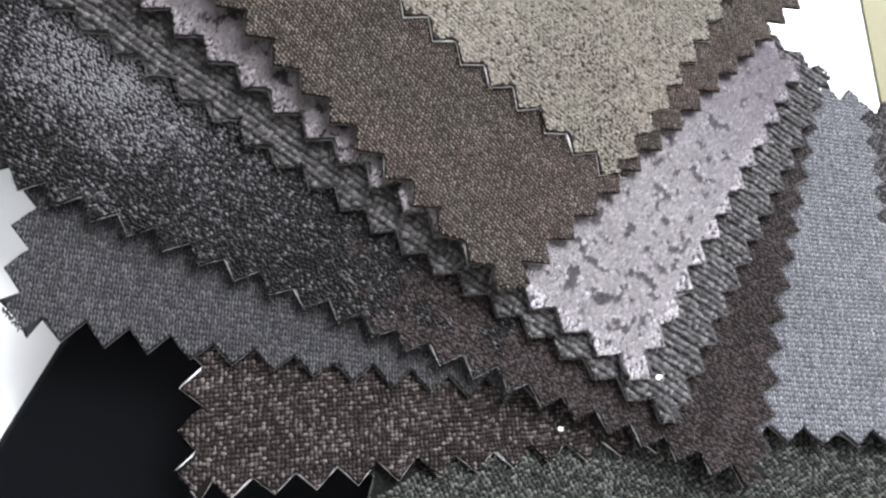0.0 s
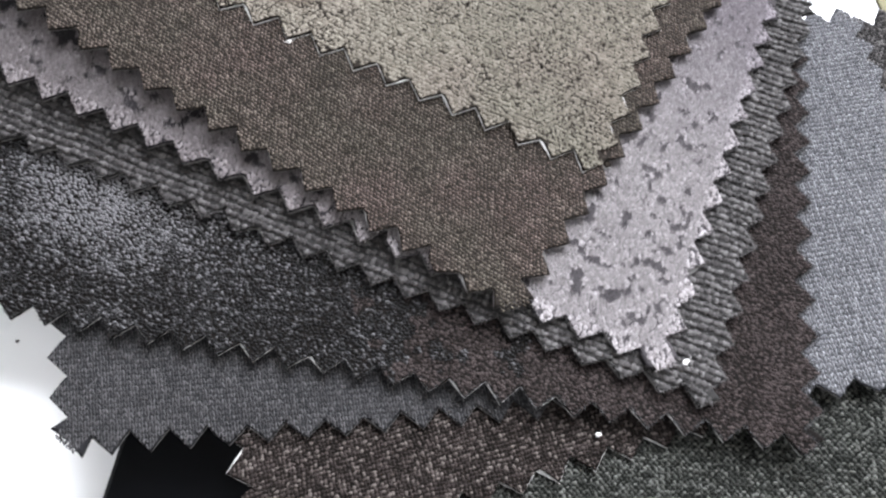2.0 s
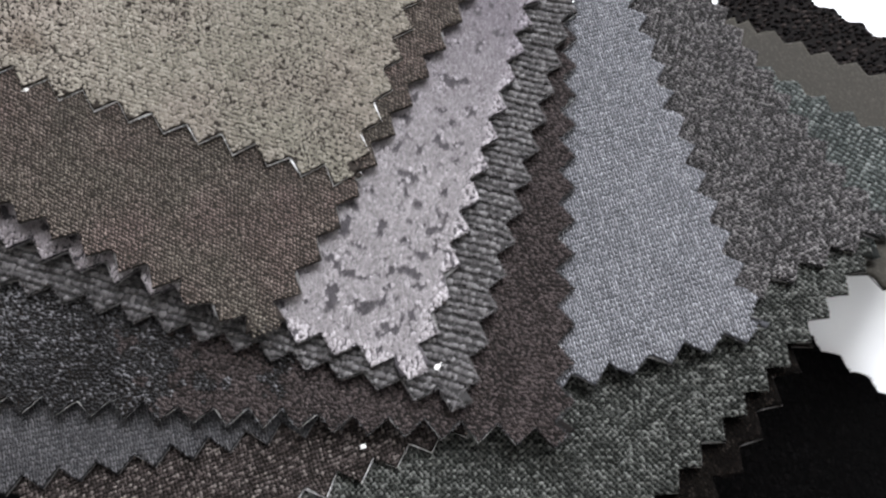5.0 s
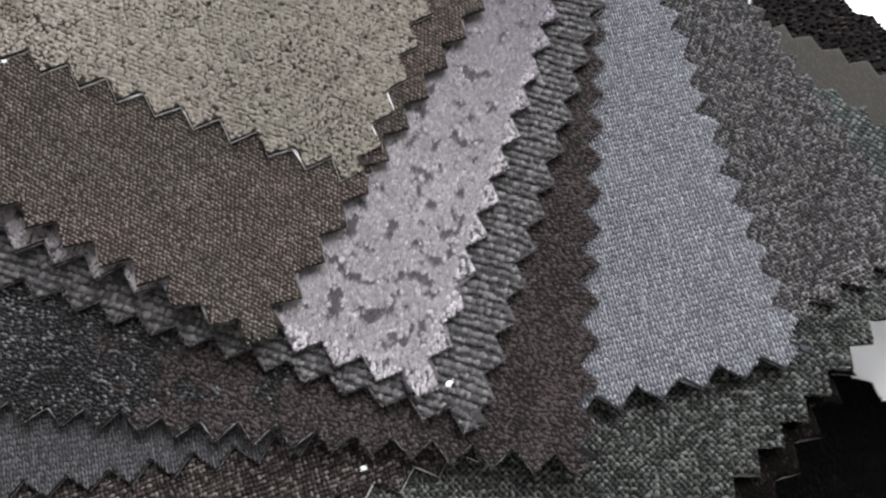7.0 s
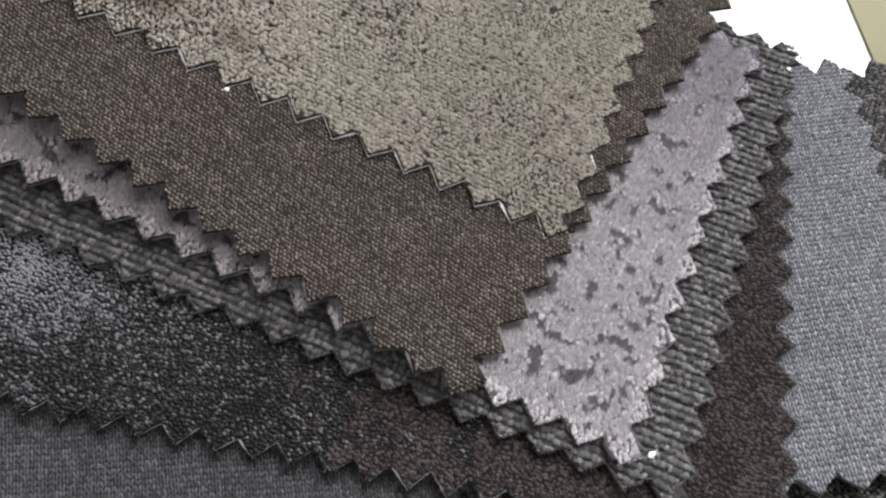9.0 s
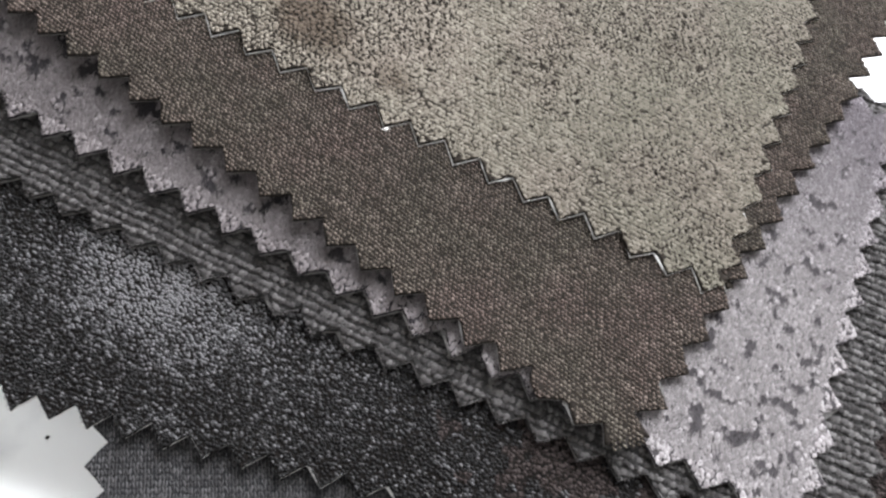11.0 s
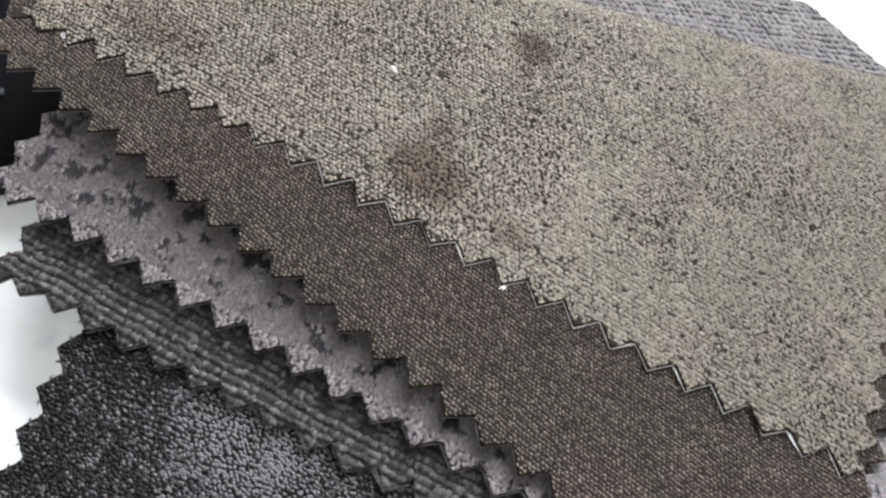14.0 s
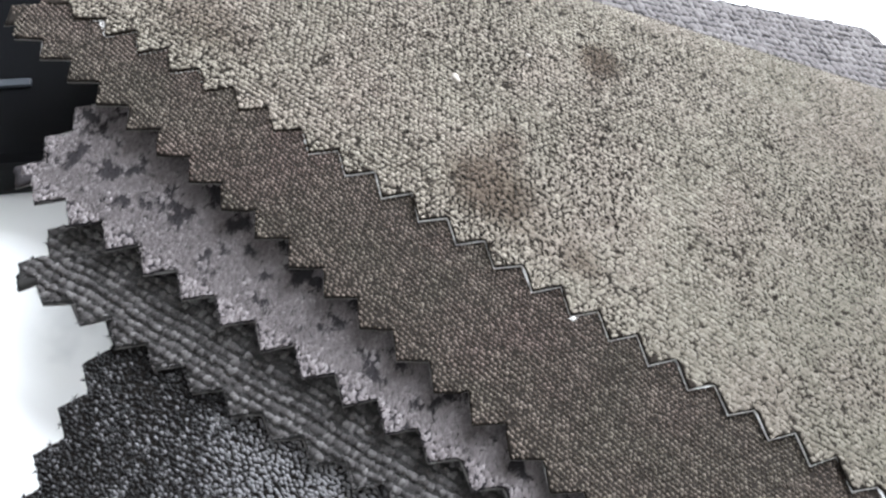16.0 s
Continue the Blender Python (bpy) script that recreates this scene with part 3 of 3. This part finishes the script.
made = swatch("coarse green-grey woven swatch near the bottom of the pile", (135.0, -3.5), 207.3, 117.3, 117, 65, -2.3, J_MAT, GREY_BACK, 10, 4, tilt=(-1.0, -1.0), ragged=0.12, teeth=(5.42, 5.2, 6.0, 3.0), depth=2.4)
stitches(made, "weave", J_YARN, 0.70, 0.68, 0.92, 0.60, 0.19, 110, "weave", 0.0, 24.0, 0.05, 0.3, twist=0.12, where=lambda u, v: v < 45)
fibres(*made, J_YARN, 30000, 0.5, 198, thin=0.03, lean=0.9)
fibres(*made, J_YARN, 2500, 0.6, 98, True)
made = swatch("dark grey salt-and-pepper tweed swatch in the pile", (138.9, -1.0), 188.0, 94.5, 46, 65.5, -1.1, I_MAT, GREY_BACK, 9, 4, teeth=(6.0, 3.0, 5.5, 2.28), ragged=0.05, depth=2.6)
stitches(made, "weave", I_YARN, 0.60, 0.60, 0.80, 0.50, 0.16, 109, "weave", 0.0, 28.0, 0.04, 0.2, twist=0.1)
fibres(*made, I_YARN, 16000, 0.45, 197, thin=0.03, lean=0.9)
fibres(*made, I_YARN, 1500, 0.5, 99, True)
made = swatch("brown tweed swatch with pale flecks in the pile", (72.0, -9.5), 184.5, 93.0, 90, 60, -2.5, G_MAT, WHITE_BACK, 7, 4, teeth=(6.23, 1.1, 6.3, 4.0), ragged=0.05)
stitches(made, "weave", G_YARN, 0.66, 0.68, 0.86, 0.58, 0.18, 107, "weave", 0.0, 0.0, 0.05, 0.4, where=lambda u, v: v < 30)
fibres(*made, G_YARN, 16000, 0.4, 199, thin=0.03, lean=0.9)
made = swatch("light blue-grey knit swatch with fine ribs in the pile", (110.3, -10.6), 177.0, 82.8, 46, 75.5, 0.1, H_MAT, GREY_BACK, 8, 4, teeth=(6.3, 4.3, 5.84, 0.77))
stitches(made, "knit", H_YARN, 1.08, 0.90, 1.20, 0.38, 0.27, 108, "knit", 0.0, 0.0, 0.02, 0.12, twist=0.07)
fibres(*made, H_YARN, 12000, 0.45, 196, thin=0.03, lean=0.9)
made = swatch("mid-grey knit swatch in the pile", (70.0, -7.2), 172.5, 89.6, 116.7, 80, -1.3, F_MAT, GREY_BACK, 6, 4, teeth=(6.32, 5.99, 6.75, 3.23))
stitches(made, "knit", F_YARN, 1.02, 0.88, 1.2, 0.44, 0.14, 106, "knit", 0.0, 0.0, 0.025, 0.12, twist=0.08, where=lambda u, v: v < 36)
fibres(*made, F_YARN, 50000, 0.45, 195, thin=0.03, lean=0.9)
made = swatch("charcoal-brown suede pile swatch in the stack", (74.0, -17.1), 158.4, 67.5, 159.6, 88, 1.2, E_MAT, WHITE_BACK, 5, 5, ragged=0.08, tilt=(-0.5, 0.0), rim_mm=0.08, far_shift=0.5, teeth=(5.92, 3.22, 6.26, 0.94))


# One dye: how the nap catches light is painted as two colours.
def charcoal_side(u, v):
    return u + 34 * (value_noise(u, v, 7.0, 61) - 0.5) + 20 * (value_noise(u, v, 1.6, 62) - 0.5) > 62


stitches(made, "nap_surface", E_YARN, 0.62, 0.56, 0.80, 0.52, 0.30, 105, "seed", 0.5, 25.0, 0.14, 0.8, where=lambda u, v: (v < 58) & charcoal_side(u, v), sides=5)
stitches(made, "nap", E_SUEDE, 0.60, 0.56, 0.78, 0.62, 0.16, 155, "seed", 0.5, 35.0, 0.14, 0.8, where=lambda u, v: ((v < 58) | (u < 40)) & ~charcoal_side(u, v), sides=5)
fibres(*made, E_SUEDE, 70000, 0.40, 194, thin=0.035, lean=0.9, where=lambda u, v: ~charcoal_side(u, v))
fibres(*made, E_YARN, 90000, 0.45, 294, thin=0.035, lean=0.9, where=charcoal_side)
fibres(*made, E_YARN, 9000, 0.8, 94, True)
made = swatch("charcoal ribbed chenille swatch in the stack", (60.0, -7.2), 146.9, 55.9, 161.0, 88, 2.9, D_MAT, GREY_BACK, 4, 5, 1.0, ragged=0.12, tilt=(-0.9, 0.0), far_shift=0.5, teeth=(6.3, 3.0, 6.1, 5.92), depth=2.6)
stitches(made, "nap_surface", D_YARN, 0.62, RIB, 1.15, 1.22, 0.40, 104, "seed", 0.5, 3.0, 0.09, 0.35, rough_=0.2, where=lambda u, v: (v < 36) | (u < 34),
         lift=lambda u, v: 0.72 + 0.28 * np.cos(np.round(v / RIB) * math.pi))
fibres(*made, D_YARN, 60000, 0.55, 193, thin=0.04, lean=0.9)
fibres(*made, D_YARN, 8000, 0.8, 95, True)
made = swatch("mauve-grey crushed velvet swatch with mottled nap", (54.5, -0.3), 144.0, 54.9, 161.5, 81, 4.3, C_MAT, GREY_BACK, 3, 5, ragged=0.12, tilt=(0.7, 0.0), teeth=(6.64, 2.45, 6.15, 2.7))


def tufted(u, v):
    n = 0.66 * value_noise(0.8 * u, v, 1.7, 71) + 0.34 * value_noise(0.9 * u, v, 0.6, 72)
    return ((v < 34) | (u < 48)) & (n > 0.40 - 0.003 * np.clip(v - 30, 0, 40) - 0.16 * (np.minimum(u, v) < 4.5))


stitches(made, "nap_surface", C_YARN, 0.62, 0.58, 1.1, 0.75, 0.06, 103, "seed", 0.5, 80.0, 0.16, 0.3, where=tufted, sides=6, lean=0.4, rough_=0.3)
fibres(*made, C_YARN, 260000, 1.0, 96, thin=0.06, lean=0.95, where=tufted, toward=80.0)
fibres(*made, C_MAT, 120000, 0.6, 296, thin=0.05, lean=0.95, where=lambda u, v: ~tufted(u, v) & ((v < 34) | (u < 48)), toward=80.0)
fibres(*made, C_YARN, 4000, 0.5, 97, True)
made = swatch("brown melange twill swatch near the top of the stack", (32.5, 13.4), 136.3, 44.0, 157, 116, 5.6, B_MAT, GREY_BACK, 2, 4, 0.6, tilt=(3.2, 0.0), lip=0.5, teeth=(6.43, 3.27, 6.53, 3.5))
stitches(made, "weave", B_YARN, 0.68, 0.60, 0.72, 0.50, 0.18, 102, "seed", 0.5, 24.0, 0.06, 0.25, twist=0.2, drop=0.03, where=lambda u, v: (v < 56) | (u < 30), sides=5)
fibres(*made, B_YARN, 40000, 0.40, 192, thin=0.035, lean=0.9)
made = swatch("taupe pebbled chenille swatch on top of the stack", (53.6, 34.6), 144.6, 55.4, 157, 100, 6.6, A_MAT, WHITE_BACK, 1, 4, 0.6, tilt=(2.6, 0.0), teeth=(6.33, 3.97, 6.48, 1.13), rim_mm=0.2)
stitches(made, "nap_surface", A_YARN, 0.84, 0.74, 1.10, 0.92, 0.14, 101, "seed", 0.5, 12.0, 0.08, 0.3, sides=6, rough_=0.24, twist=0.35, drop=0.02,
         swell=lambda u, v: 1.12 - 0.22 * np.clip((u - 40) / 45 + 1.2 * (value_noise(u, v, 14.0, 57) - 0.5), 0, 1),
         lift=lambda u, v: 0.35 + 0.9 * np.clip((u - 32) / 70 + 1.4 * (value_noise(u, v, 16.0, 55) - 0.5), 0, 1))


def gap_size(u, v):
    """Size of the dark domes that put shade in the pebble gaps: larger over the dark spots and towards the far end."""
    spotted = sum(g * np.exp(-((u - a) / ru) ** 2 - ((v - b) / rv) ** 2) for a, b, ru, rv, g in NAP_AND_SHADE)
    return np.clip(0.56 + 0.42 * np.clip((u - 30) / 60, 0, 1) + 1.1 * (value_noise(u, v, 9.0, 58) - 0.5) + 0.45 * spotted, 0.25, 1.25)


# Dark raised domes stand in for the shade in the pebble gaps.
stitches(made, "gap_shade", A_MAT, 1.05, 0.86, 0.74, 0.30, 0.10, 111, "seed", 0.5, 62.0, 0.20, 0.35, sides=5, rough_=0.3, twist=0.6, drop=0.12, relief=0.11, swell=gap_size)
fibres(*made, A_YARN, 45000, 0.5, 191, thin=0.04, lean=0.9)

# ---- lint ----
FELT = plain_mat("pale_felted_lint", (0.30, 0.275, 0.24), 0.9, 0.2)


def lint(label, x, y, layer, size, seed, threads=3, on_table=False):
    """A tuft of a few curled threads, or a small felted ball."""
    rng = np.random.default_rng(seed)
    bm = bmesh.new()
    px, py, pz = (float(c) for c in drape(np.array(x), np.array(y), np.array(layer)))
    if on_table:
        px, py, pz = x, y, TOP / MM
    made = bmesh.ops.create_icosphere(bm, subdivisions=3, radius=size * MM)
    for w in made["verts"]:
        w.co = w.co * (0.75 + 0.5 * noise.noise(w.co * (900 / size) + Vector((seed, 0, 0))))
        w.co.x, w.co.z = w.co.x * 1.25, w.co.z * 0.6
    for _ in range(threads):
        a, r = rng.random() * 6.28, size * MM * (0.9 + 0.6 * rng.random())
        b = a + rng.normal(0, 0.7)
        p = [bm.verts.new((math.cos(a) * r * s + math.cos(b) * r * s * s * 0.5 + o * 0.00003, math.sin(a) * r * s + math.sin(b) * r * s * s * 0.5 - o * 0.00003, size * MM * 0.5 * s))
             for s in (0.0, 0.5, 1.0) for o in (-1, 1)]
        bm.faces.new((p[0], p[1], p[3], p[2]))
        bm.faces.new((p[2], p[3], p[5], p[4]))
    ob = part("lint", bm, DARK_BACK if on_table else LINT if threads else FELT, None)
    ob.location = (px * MM, py * MM, (pz + size * 0.35) * MM)
    tagged(ob, label, "lint")


lint("white lint caught on the pinked edge", 4.3, 69.6, 6.9, 0.42, 1)
lint("small pale felted ball on the taupe swatch", -9.4, 109.7, 8.0, 0.95, 2, 0)
lint("white lint on the brown tweed swatch", 41.8, -6.6, -1.9, 0.45, 3)
lint("white thread tuft at the corner of the velvet swatch", 57.5, 1.8, 4.0, 0.55, 4)
lint("small dark speck of lint on the white table", -57.5, 31.2, 0.0, 0.35, 5, 2, True)
lint("small dark speck of lint beside the velvet swatch", -87.0, 106.0, 0.0, 0.6, 6, 2, True)
lint("pale smudge of felted lint on the taupe swatch", 4.0, 116.0, 7.9, 0.5, 7, 0)
lint("tiny white lint on the taupe swatch", 41.0, 71.0, 6.9, 0.2, 8, 2)
